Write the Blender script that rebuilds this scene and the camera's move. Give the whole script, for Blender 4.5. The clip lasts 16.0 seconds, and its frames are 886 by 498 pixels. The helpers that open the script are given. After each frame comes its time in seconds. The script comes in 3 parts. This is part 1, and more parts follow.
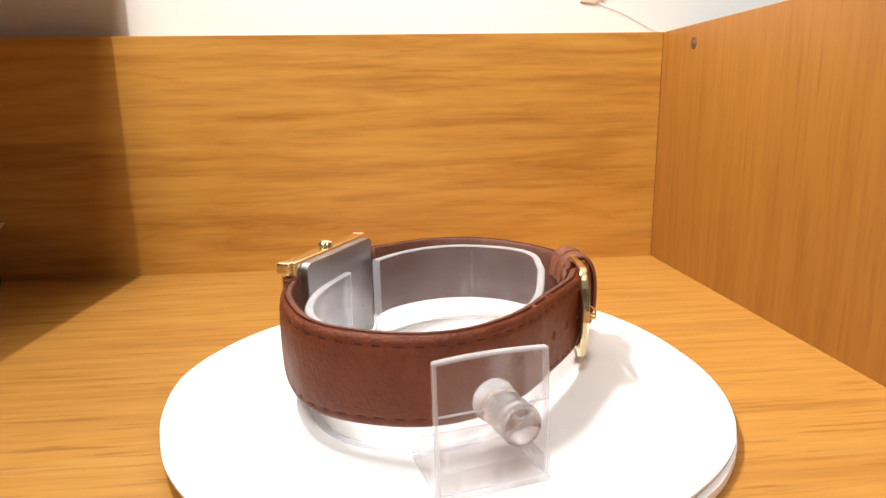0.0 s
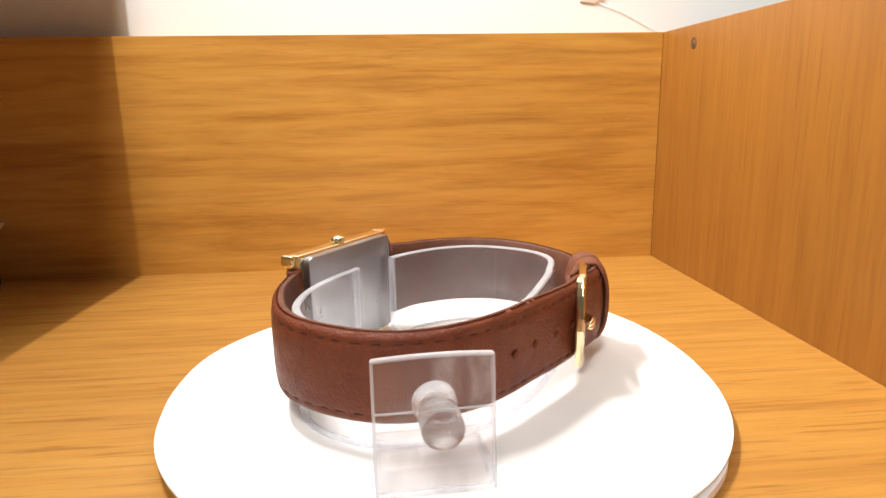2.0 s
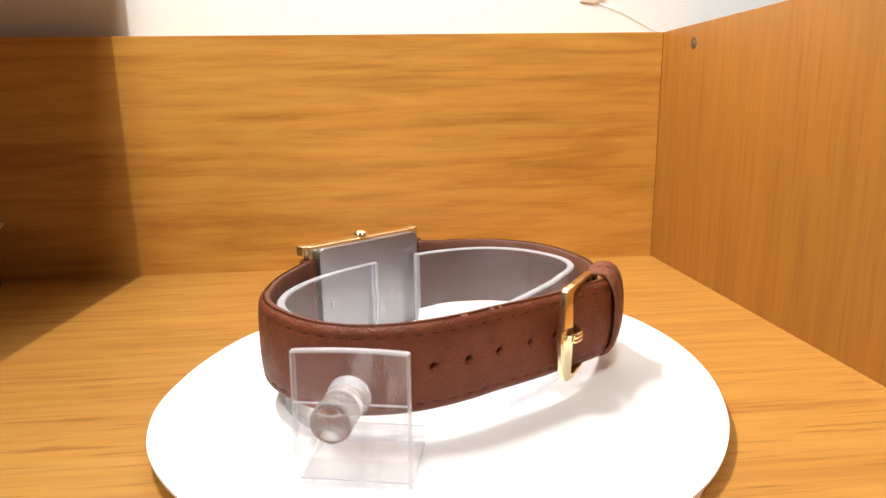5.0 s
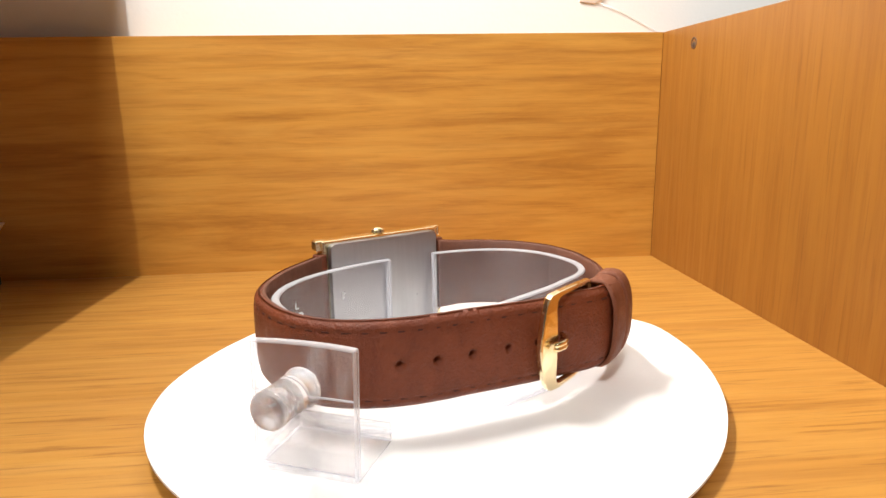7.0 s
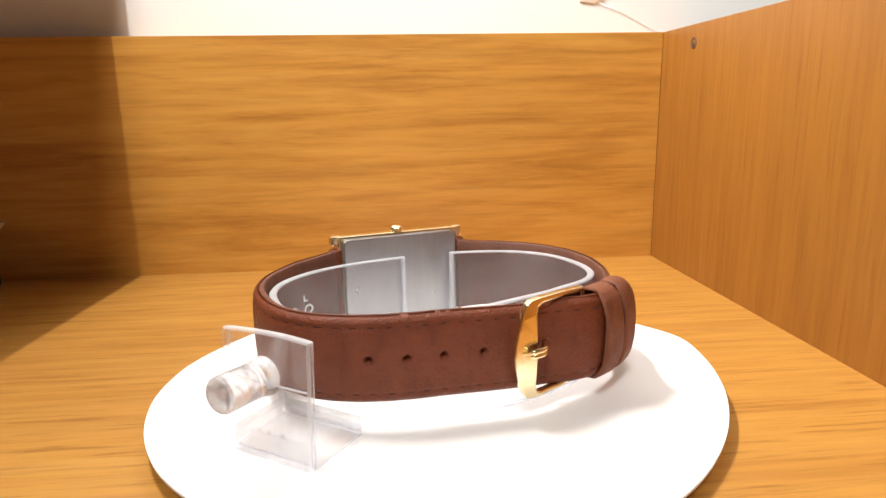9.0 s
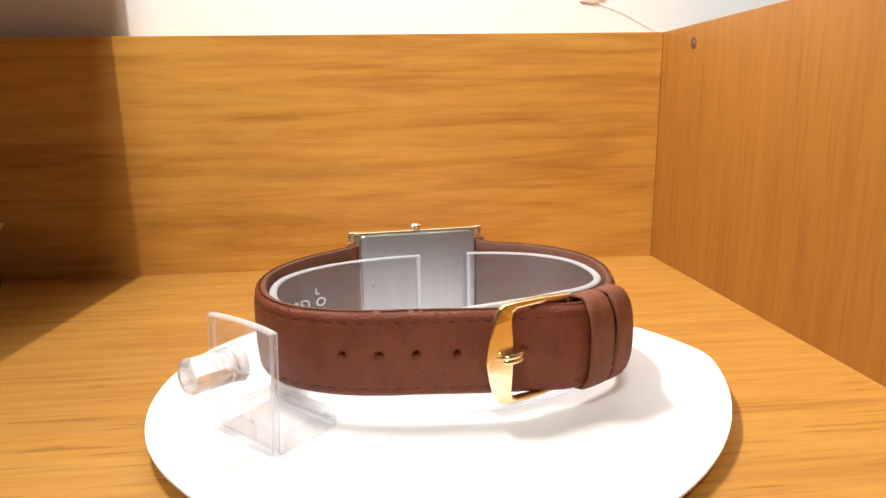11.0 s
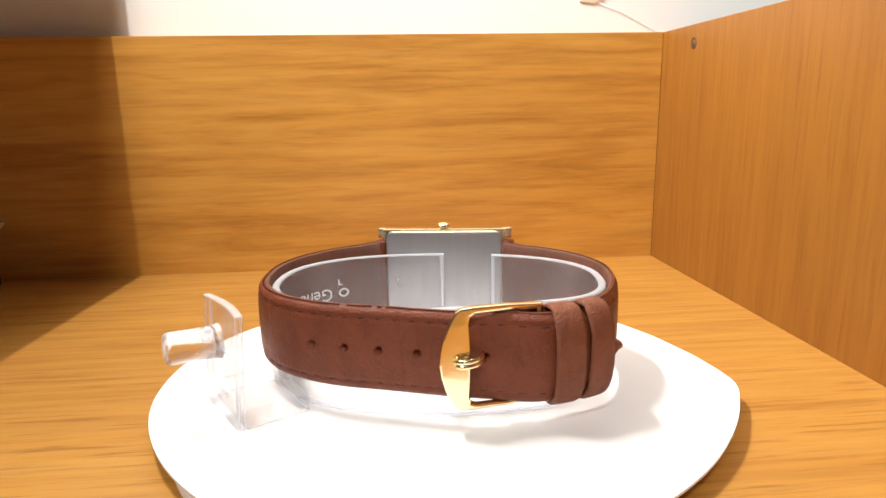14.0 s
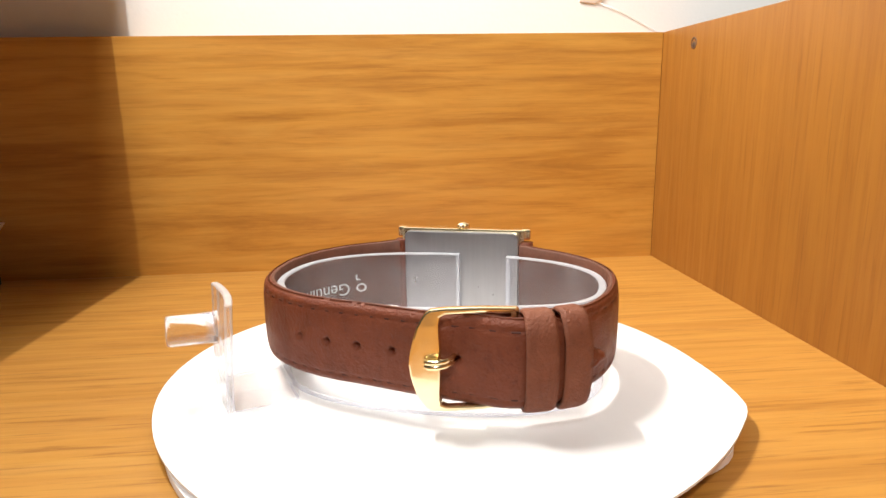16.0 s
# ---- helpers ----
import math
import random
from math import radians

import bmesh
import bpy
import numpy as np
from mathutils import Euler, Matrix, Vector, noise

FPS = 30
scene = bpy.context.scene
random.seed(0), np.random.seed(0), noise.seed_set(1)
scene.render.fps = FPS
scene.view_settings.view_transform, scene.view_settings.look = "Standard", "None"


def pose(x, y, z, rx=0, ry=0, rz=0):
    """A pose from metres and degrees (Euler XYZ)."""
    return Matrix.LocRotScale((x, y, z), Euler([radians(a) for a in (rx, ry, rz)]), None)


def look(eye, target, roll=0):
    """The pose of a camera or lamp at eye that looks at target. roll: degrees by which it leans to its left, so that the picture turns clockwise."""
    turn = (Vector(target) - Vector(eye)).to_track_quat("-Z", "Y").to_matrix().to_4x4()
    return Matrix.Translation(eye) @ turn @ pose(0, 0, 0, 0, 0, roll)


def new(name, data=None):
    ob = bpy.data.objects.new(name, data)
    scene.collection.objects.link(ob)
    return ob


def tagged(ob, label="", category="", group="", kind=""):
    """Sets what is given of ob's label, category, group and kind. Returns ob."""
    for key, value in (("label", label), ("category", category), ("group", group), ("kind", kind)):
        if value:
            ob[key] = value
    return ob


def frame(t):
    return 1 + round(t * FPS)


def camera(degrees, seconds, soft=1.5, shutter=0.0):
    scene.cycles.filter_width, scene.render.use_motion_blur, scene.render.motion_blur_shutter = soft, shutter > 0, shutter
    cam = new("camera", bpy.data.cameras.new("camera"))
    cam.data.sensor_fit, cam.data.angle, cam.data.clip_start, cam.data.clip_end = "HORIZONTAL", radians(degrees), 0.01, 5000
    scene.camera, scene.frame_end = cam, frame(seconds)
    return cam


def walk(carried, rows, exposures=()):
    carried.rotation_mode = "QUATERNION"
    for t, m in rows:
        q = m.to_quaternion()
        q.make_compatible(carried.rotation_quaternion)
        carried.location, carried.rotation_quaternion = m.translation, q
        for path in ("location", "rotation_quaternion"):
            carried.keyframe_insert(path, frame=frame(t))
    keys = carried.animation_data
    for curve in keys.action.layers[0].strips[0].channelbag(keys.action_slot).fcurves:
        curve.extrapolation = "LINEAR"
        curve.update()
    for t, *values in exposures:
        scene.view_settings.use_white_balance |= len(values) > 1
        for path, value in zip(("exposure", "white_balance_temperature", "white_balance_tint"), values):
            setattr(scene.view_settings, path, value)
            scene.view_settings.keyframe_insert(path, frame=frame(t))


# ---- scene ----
cam = camera(69.8, 16.0, soft=1.5)
EYE = Vector((0.0, -0.140, 0.0607))
YAW, PITCH = radians(-0.163), radians(12.904)
AIM = EYE + Vector((math.sin(YAW) * math.cos(PITCH), math.cos(YAW) * math.cos(PITCH), -math.sin(PITCH)))
walk(cam, [(0.0, look(EYE, AIM, -1.005)), (16.0, look(EYE, AIM, -1.005))])

# ---- light ----
MM = 0.001
FLOOR_Z = -0.0055
world = bpy.data.worlds.new("room_air")
scene.world = world
world.use_nodes = True
world.node_tree.nodes["Background"].inputs["Color"].default_value = (0.75, 0.85, 1.0, 1)
world.node_tree.nodes["Background"].inputs["Strength"].default_value = 0.004
scene.view_settings.exposure = -0.05

lamp_data = bpy.data.lights.new("strip_lamp", "AREA")
lamp_data.shape, lamp_data.size, lamp_data.size_y = "RECTANGLE", 0.006, 0.09
lamp_data.energy, lamp_data.color = 2.6, (1.0, 0.96, 0.895)
lamp = new("strip_lamp", lamp_data)
lamp.matrix_world = pose(-0.1211, 0.028, 0.330, 0, 0, 1.55) @ pose(0, 0, 0, 0, -70, 0)

spot_data = bpy.data.lights.new("small_lamp", "AREA")
spot_data.shape, spot_data.size = "DISK", 0.02
spot_data.energy, spot_data.color = 0.045, (1.0, 0.945, 0.84)
spot_lamp = new("small_lamp", spot_data)
spot_lamp.matrix_world = look((0.072, 0.046, 0.320), (0.0, 0.0, 0.0))

# Unseen soft lamp, added in front to brighten the leather and back board.
fill_data = bpy.data.lights.new("ceiling_lamp", "AREA")
fill_data.shape, fill_data.size = "DISK", 0.22
fill_data.energy, fill_data.color = 9.9, (1.0, 0.966, 0.925)
ceiling_lamp = new("ceiling_lamp", fill_data)
ceiling_lamp.matrix_world = look((-0.11, -0.76, 0.98), (-0.10, 0.0, 0.0))

window_data = bpy.data.lights.new("window_light", "AREA")
window_data.shape, window_data.size, window_data.size_y = "RECTANGLE", 0.6, 0.6
window_data.energy, window_data.color = 0.14, (0.58, 0.78, 1.0)
window_light = new("window_light", window_data)
window_light.matrix_world = look((0.27, -1.03, 0.45), (0.27, 0.0, 0.40))


# ---- materials ----
class Nodes:
    """A small writer of node materials."""

    def __init__(self, name):
        self.mat = bpy.data.materials.new(name)
        self.mat.use_nodes = True
        self.tree = self.mat.node_tree
        self.tree.nodes.clear()
        self.out = self.add("ShaderNodeOutputMaterial")

    def add(self, kind, **values):
        node = self.tree.nodes.new(kind)
        for key, value in values.items():
            node.inputs[key.replace("_", " ")].default_value = value
        return node

    def link(self, a, b):
        self.tree.links.new(a, b)

    def coords(self, scale=(1, 1, 1), turn=(0, 0, 0)):
        tc, mp = self.add("ShaderNodeTexCoord"), self.add("ShaderNodeMapping")
        mp.inputs["Scale"].default_value = scale
        mp.inputs["Rotation"].default_value = turn
        self.link(tc.outputs["Object"], mp.inputs["Vector"])
        return mp.outputs["Vector"]

    def noise(self, vec, scale, detail=3.0, rough=0.55, distort=0.0):
        n = self.add("ShaderNodeTexNoise", Scale=scale, Detail=detail, Roughness=rough, Distortion=distort)
        self.link(vec, n.inputs["Vector"])
        return n.outputs["Fac"]

    def ramp(self, fac, stops):
        r = self.add("ShaderNodeValToRGB")
        el = r.color_ramp.elements
        while len(el) < len(stops):
            el.new(0.5)
        for e, (pos, col) in zip(el, stops):
            e.position, e.color = pos, (*col, 1) if len(col) == 3 else col
        self.link(fac, r.inputs["Fac"])
        return r.outputs["Color"]

    def mix(self, a, b, fac, mode="MIX"):
        m = self.tree.nodes.new("ShaderNodeMix")
        m.data_type, m.blend_type = "RGBA", mode
        for sock, val in ((m.inputs[0], fac), (m.inputs[6], a), (m.inputs[7], b)):
            if isinstance(val, (int, float)):
                sock.default_value = val
            elif isinstance(val, tuple):
                sock.default_value = (*val, 1)
            else:
                self.link(val, sock)
        return m.outputs[2]

    def bump(self, height, strength, distance):
        b = self.add("ShaderNodeBump", Strength=strength, Distance=distance)
        self.link(height, b.inputs["Height"])
        return b.outputs["Normal"]

    def surface(self, color, rough=0.5, metal=0.0, normal=None, **more):
        p = self.add("ShaderNodeBsdfPrincipled", Metallic=metal)
        for sock, val in ((p.inputs["Base Color"], color), (p.inputs["Roughness"], rough)):
            if isinstance(val, tuple):
                sock.default_value = (*val, 1)
            elif isinstance(val, (int, float)):
                sock.default_value = val
            else:
                self.link(val, sock)
        for key, val in more.items():
            p.inputs[key.replace("_", " ")].default_value = val
        if normal is not None:
            self.link(normal, p.inputs["Normal"])
        self.link(p.outputs[0], self.out.inputs["Surface"])
        return self.mat


def wood(name, along, light, mid, dark, seed, scale, stretch, swirl=0.5, grain=0.45, rings=0.0, dashes=0.0):
    """Oak veneer whose grain runs along the axis 0, 1 or 2 of the panel: figure, growth rings, streaks, pores and blotches."""
    n = Nodes(name)

    def stretched(k, shift=0.0):
        s = [1.0, 1.0, 1.0]
        s[along] = k
        tc, mp = n.add("ShaderNodeTexCoord"), n.add("ShaderNodeMapping")
        mp.inputs["Scale"].default_value = s
        mp.inputs["Location"].default_value = (seed + shift, seed * 0.7, seed * 1.3)
        mp.inputs["Rotation"].default_value = (0, 0, 0) if along != 2 else (0.006, 0, 0)
        n.link(tc.outputs["Object"], mp.inputs["Vector"])
        return mp.outputs["Vector"]

    figure = n.noise(stretched(stretch), scale, 5.0, 0.6, swirl)
    streak = n.noise(stretched(0.045, 3.0), 420.0, 3.0, 0.6, 0.3)
    pores = n.noise(stretched(0.035, 7.0), 1300.0, 2.0, 0.6, 0.1)
    blotch = n.noise(stretched(0.5, 11.0), 14.0, 2.0, 0.5)
    base = n.ramp(figure, [(0.24, dark), (0.45, mid), (0.62, light), (0.85, mid)])
    fine = n.ramp(streak, [(0.28, (0.62, 0.53, 0.42)), (0.55, (1.0, 1.0, 1.0))])
    tiny = n.ramp(pores, [(0.30, (0.55, 0.45, 0.36)), (0.42, (1.0, 1.0, 1.0))])
    color = n.mix(base, fine, grain, "MULTIPLY")
    color = n.mix(color, tiny, grain * 0.75, "MULTIPLY")
    if rings:
        # growth rings: the level lines of a broad noise, ragged by a fine one
        broad = n.noise(stretched(0.085, 19.0), 26.0, 3.0, 0.5, 0.5)
        ragged = n.noise(stretched(0.075, 23.0), 270.0, 5.0, 0.68, 0.6)
        times, wave = n.add("ShaderNodeMath"), n.add("ShaderNodeMath")
        times.operation, wave.operation = "MULTIPLY_ADD", "SINE"
        n.link(broad, times.inputs[0])
        times.inputs[1].default_value = 44.0
        n.link(ragged, times.inputs[2])
        n.link(times.outputs[0], wave.inputs[0])
        total = n.add("ShaderNodeMath")
        total.operation = "MULTIPLY_ADD"
        n.link(wave.outputs[0], total.inputs[0])
        total.inputs[1].default_value = 0.13
        n.link(ragged, total.inputs[2])
        band = n.ramp(total.outputs[0], [(0.30, (0.58, 0.45, 0.32)), (0.42, (0.80, 0.72, 0.62)), (0.56, (1.0, 1.0, 1.0))])
        color = n.mix(color, band, rings, "MULTIPLY")
    if dashes:
        # long open pores, dark and thin
        dash = n.ramp(n.noise(stretched(0.040, 31.0), 1050.0, 3.0, 0.6, 0.0), [(0.32, (0.48, 0.36, 0.25)), (0.45, (1.0, 1.0, 1.0))])
        color = n.mix(color, dash, dashes, "MULTIPLY")
    shade = n.ramp(blotch, [(0.3, (0.86, 0.84, 0.80)), (0.7, (1.0, 1.0, 1.0))])
    color = n.mix(color, shade, 1.0, "MULTIPLY")
    gloss = n.ramp(streak, [(0.3, (0.5, 0.5, 0.5)), (0.7, (0.36, 0.36, 0.36))])
    return n.surface(color, gloss, normal=n.bump(streak, 0.12, 0.0004))


OAK_FLOOR = wood("oak_floor", 0, (0.515, 0.256, 0.052), (0.485, 0.228, 0.043), (0.405, 0.180, 0.032), 1.3, 190.0, 0.08, 0.4, 0.40, 0.0, 0.60)
OAK_BACK = wood("oak_back", 0, (0.650, 0.328, 0.062), (0.605, 0.288, 0.048), (0.415, 0.172, 0.024), 4.1, 75.0, 0.12, 1.4, 0.27, 0.46, 0.15)
# Orange oak, its tone lowered further for the light falling off on this side.
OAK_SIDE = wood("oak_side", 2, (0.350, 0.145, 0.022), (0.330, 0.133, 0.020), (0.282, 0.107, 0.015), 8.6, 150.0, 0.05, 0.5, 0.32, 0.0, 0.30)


def plaster(name, tone):
    n = Nodes(name)
    v = n.coords()
    c = n.ramp(n.noise(v, 9.0, 3.0), [(0.3, (tone - 0.03, tone - 0.03, tone - 0.04)), (0.7, (tone + 0.03, tone + 0.03, tone + 0.02))])
    return n.surface(c, 0.7, normal=n.bump(n.noise(v, 700.0, 2.0), 0.15, 0.0004))


def leather(name, a, b, rough, relief=0.9):
    n = Nodes(name)
    v = n.coords()
    c = n.ramp(n.noise(v, 160.0, 5.0, 0.6), [(0.3, a), (0.7, b)])
    scuff = n.ramp(n.noise(v, 800.0, 5.0, 0.7), [(0.28, (0.72, 0.68, 0.66)), (0.45, (1, 1, 1)), (0.62, (1, 1, 1)), (0.8, (1.6, 1.5, 1.45))])
    c = n.mix(c, scuff, 0.7, "MULTIPLY")
    crease = n.ramp(n.noise(n.coords((1, 1, 0.35)), 260.0, 4.0, 0.65, 1.2), [(0.38, (0.80, 0.76, 0.74)), (0.47, (1, 1, 1))])
    c = n.mix(c, crease, 0.6, "MULTIPLY")
    height = n.mix(n.noise(v, 1700.0, 4.0, 0.6), n.noise(v, 450.0, 2.0), 0.4)
    gloss = n.ramp(n.noise(v, 300.0, 3.0), [(0.3, (rough - 0.1,) * 3), (0.7, (rough + 0.1,) * 3)])
    return n.surface(c, gloss, normal=n.bump(height, relief, 0.0006), Specular_IOR_Level=0.35)


def metal(name, color, rough, streak=(1, 1, 1), strength=0.05):
    n = Nodes(name)
    v = n.coords(streak)
    tone = n.noise(v, 900.0, 3.0, 0.6)
    c = n.ramp(tone, [(0.3, tuple(k * 0.93 for k in color)), (0.7, color)])
    gloss = n.ramp(n.noise(n.coords(), 250.0, 3.0), [(0.3, (rough * 0.8,) * 3), (0.7, (rough * 1.3,) * 3)])
    return n.surface(c, gloss, 1.0, normal=n.bump(tone, strength, 0.0002))


def acrylic(name, clear, tint, milk, rough=0.03):
    """Clear moulded plastic: part of the light passes straight on, part is bent."""
    n = Nodes(name)
    height = n.noise(n.coords(), 220.0, 2.0)
    p = n.add("ShaderNodeBsdfPrincipled", Roughness=rough, IOR=1.49)
    p.inputs["Transmission Weight"].default_value = 1.0
    p.inputs["Base Color"].default_value = (*tint, 1)
    n.link(n.bump(height, 0.05, 0.0004), p.inputs["Normal"])
    t = n.add("ShaderNodeBsdfTransparent")
    t.inputs["Color"].default_value = (*tint, 1)
    m = n.add("ShaderNodeMixShader")
    m.inputs[0].default_value = clear
    n.link(p.outputs[0], m.inputs[1])
    n.link(t.outputs[0], m.inputs[2])
    # white mixed in to pass for bright light caught by the plastic
    haze = n.add("ShaderNodeBsdfDiffuse")
    haze.inputs["Color"].default_value = (0.85, 0.85, 0.88, 1)
    h = n.add("ShaderNodeMixShader")
    h.inputs[0].default_value = milk
    n.link(m.outputs[0], h.inputs[1])
    n.link(haze.outputs[0], h.inputs[2])
    n.link(h.outputs[0], n.out.inputs["Surface"])
    return n.mat


def clear_sheet(name, tint, milk, rough=0.04, scuff=0.06):
    """Thin clear plastic: seen through straight, mirrored by its gloss, with scratches and a trace of haze, partly
    painted in for room reflections.
    """
    n = Nodes(name)
    v = n.coords()
    normal = n.bump(n.noise(v, 260.0, 2.0), 0.10, 0.0004)
    t, g, d = n.add("ShaderNodeBsdfTransparent"), n.add("ShaderNodeBsdfGlossy", Roughness=rough), n.add("ShaderNodeBsdfDiffuse")
    t.inputs["Color"].default_value = (*tint, 1)
    d.inputs["Color"].default_value = (0.85, 0.86, 0.90, 1)
    lw = n.add("ShaderNodeLayerWeight", Blend=0.5)
    n.link(normal, lw.inputs["Normal"])
    power, f = n.add("ShaderNodeMath"), n.add("ShaderNodeMath")
    power.operation, f.operation = "POWER", "MULTIPLY_ADD"
    n.link(lw.outputs["Facing"], power.inputs[0])
    power.inputs[1].default_value = 4.0
    n.link(power.outputs[0], f.inputs[0])
    f.inputs[1].default_value, f.inputs[2].default_value = 0.55, 0.022
    n.link(normal, g.inputs["Normal"])
    m, h = n.add("ShaderNodeMixShader"), n.add("ShaderNodeMixShader")
    n.link(f.outputs[0], m.inputs[0])
    n.link(t.outputs[0], m.inputs[1])
    n.link(g.outputs[0], m.inputs[2])
    marks = n.ramp(n.noise(n.coords((1, 1, 0.3)), 260.0, 3.0, 0.6), [(0.47, (milk,) * 3), (0.70, (milk + scuff,) * 3)])
    n.link(marks, h.inputs[0])
    n.link(m.outputs[0], h.inputs[1])
    n.link(d.outputs[0], h.inputs[2])
    n.link(h.outputs[0], n.out.inputs["Surface"])
    return n.mat


def plain(name, a, b, rough, scale=300.0):
    n = Nodes(name)
    v = n.coords()
    c = n.ramp(n.noise(v, scale, 3.0), [(0.3, a), (0.7, b)])
    return n.surface(c, rough, normal=n.bump(n.noise(v, scale * 4, 2.0), 0.08, 0.0002))


WALL = plaster("white_wall_paint", 0.83)
ROOM = plaster("grey_room_paint", 0.13)
LEATHER = leather("brown_leather", (0.142, 0.0325, 0.0122), (0.190, 0.0472, 0.0184), 0.44)
LEATHER_PALE = leather("dry_brown_leather", (0.172, 0.053, 0.025), (0.225, 0.075, 0.037), 0.58)
LINING = leather("leather_lining", (0.110, 0.039, 0.021), (0.135, 0.049, 0.027), 0.6, 0.25)
THREAD = plain("dark_thread", (0.035, 0.010, 0.007), (0.10, 0.030, 0.018), 0.8, 900.0)
GOLD = metal("polished_gold", (1.0, 0.85, 0.53), 0.20)
STEEL = metal("brushed_steel", (0.42, 0.42, 0.43), 0.34, (1, 1, 0.04), 0.08)
CLEAR = clear_sheet("clear_acrylic", (0.975, 0.97, 0.975), 0.030)
CLEAR_EDGE = clear_sheet("cut_acrylic_edge", (0.94, 0.955, 1.0), 0.36, 0.2, 0.03)
CLEAR_THICK = acrylic("clear_acrylic_block", 0.66, (0.994, 0.994, 0.998), 0.006, 0.015)
CLEAR_PLATE = clear_sheet("scuffed_acrylic", (0.985, 0.98, 0.985), 0.055, 0.03, 0.20)
CLEAR_PEG = acrylic("clear_acrylic_peg", 0.34, (0.995, 0.995, 1.0), 0.03, 0.01)
CARD = plain("white_card", (0.86, 0.86, 0.86), (0.89, 0.89, 0.89), 0.6, 60.0)
FOAM = plain("white_foam", (0.82, 0.81, 0.82), (0.87, 0.86, 0.87), 0.8, 120.0)
PRINT = plain("silver_print", (0.62, 0.60, 0.57), (0.75, 0.73, 0.70), 0.45)
SCREW = metal("screw_steel", (0.40, 0.36, 0.32), 0.4)
DARK = plain("black_rubber", (0.010, 0.010, 0.011), (0.016, 0.016, 0.017), 0.6)
WHITE_PLASTIC = plain("white_plastic", (0.62, 0.60, 0.55), (0.70, 0.68, 0.62), 0.4)
BROWN_TAPE = plain("brown_tape", (0.62, 0.50, 0.42), (0.70, 0.57, 0.49), 0.6)


# ---- building ----
def thing(name, label, category, m=None, group="", kind=""):
    ob = new(name)
    ob.empty_display_size = 0.01
    if m is not None:
        ob.matrix_world = m
    return tagged(ob, label, category, group, kind)


def part(name, bm, material, parent=None, label="", smooth=False):
    """Links a bmesh, or a pair of vertex and face lists, as one mesh object."""
    me = bpy.data.meshes.new(name)
    if isinstance(bm, tuple):
        me.from_pydata(bm[0], [], bm[1])
        me.validate()
        me.update()
    else:
        bmesh.ops.recalc_face_normals(bm, faces=bm.faces)
        bm.to_mesh(me)
        bm.free()
    if smooth:
        me.shade_smooth()
    me.materials.append(material)
    ob = new(name, me)
    if parent is not None:
        ob.parent = parent
    if label:
        ob["label"] = label
    return ob


def block(lo, hi, bevel=0.0, segments=2, m=None):
    """A box between two corners in millimetres."""
    bm = bmesh.new()
    bmesh.ops.create_cube(bm, size=1.0)
    for v in bm.verts:
        v.co = Vector([(lo[i] + (v.co[i] + 0.5) * (hi[i] - lo[i])) * MM for i in range(3)])
    if bevel:
        bmesh.ops.bevel(bm, geom=bm.edges[:], offset=bevel * MM, segments=segments, profile=0.6, affect="EDGES")
    if m is not None:
        bm.transform(m)
    return bm


def lathe(profile, count=32, m=None):
    """A turned solid about z from (radius, height) pairs in millimetres."""
    bm = bmesh.new()
    rings = []
    for r, z in profile:
        if r <= 0:
            rings.append([bm.verts.new((0, 0, z * MM))])
        else:
            rings.append([bm.verts.new((r * MM * math.cos(math.tau * k / count), r * MM * math.sin(math.tau * k / count), z * MM)) for k in range(count)])
    for a, b in zip(rings, rings[1:]):
        for k in range(count):
            j = (k + 1) % count
            if len(a) == 1:
                bm.faces.new((a[0], b[k], b[j]))
            elif len(b) == 1:
                bm.faces.new((a[k], a[j], b[0]))
            else:
                bm.faces.new((a[k], a[j], b[j], b[k]))
    if m is not None:
        bm.transform(m)
    return bm


def tube(points, radius, count=8):
    """A round bar along points in millimetres."""
    bm = bmesh.new()
    rings = []
    pts = [Vector(p) for p in points]
    for i, p in enumerate(pts):
        d = (pts[min(i + 1, len(pts) - 1)] - pts[max(i - 1, 0)]).normalized()
        a = d.orthogonal().normalized() if abs(d.z) > 0.9 else d.cross(Vector((0, 0, 1))).normalized()
        b = d.cross(a)
        rings.append([bm.verts.new((p + (a * math.cos(math.tau * k / count) + b * math.sin(math.tau * k / count)) * radius) * MM) for k in range(count)])
    for r, s in zip(rings, rings[1:]):
        for k in range(count):
            j = (k + 1) % count
            bm.faces.new((r[k], r[j], s[j], s[k]))
    bm.faces.new(rings[0][::-1])
    bm.faces.new(rings[-1])
    return bm


def slab(outline, holes, v0, v1, bevel=0.0, at=lambda u, v, z: (u, v, z)):
    """A flat plate in the u, z plane between the depths v0 and v1, with inner outlines cut out."""
    bm = bmesh.new()
    edges = []
    for loop in (outline, *holes):
        vs = [bm.verts.new((u, v0, z)) for u, z in loop]
        edges += [bm.edges.new((vs[i], vs[(i + 1) % len(vs)])) for i in range(len(vs))]
    bmesh.ops.triangle_fill(bm, use_beauty=True, edges=edges)
    faces = bm.faces[:]
    made = bmesh.ops.extrude_face_region(bm, geom=faces)
    for g in made["geom"]:
        if isinstance(g, bmesh.types.BMVert):
            g.co.y = v1
    bmesh.ops.recalc_face_normals(bm, faces=bm.faces)
    if bevel:
        sharp = [e for e in bm.edges if len(e.link_faces) == 2 and e.calc_face_angle(0) > 1.0]
        bmesh.ops.bevel(bm, geom=sharp, offset=bevel, segments=2, profile=0.6, affect="EDGES")
    for v in bm.verts:
        v.co = Vector(at(*v.co)) * MM
    return bm


def step(x, a, b):
    k = np.clip((x - a) / (b - a), 0, 1)
    return k * k * (3 - 2 * k)


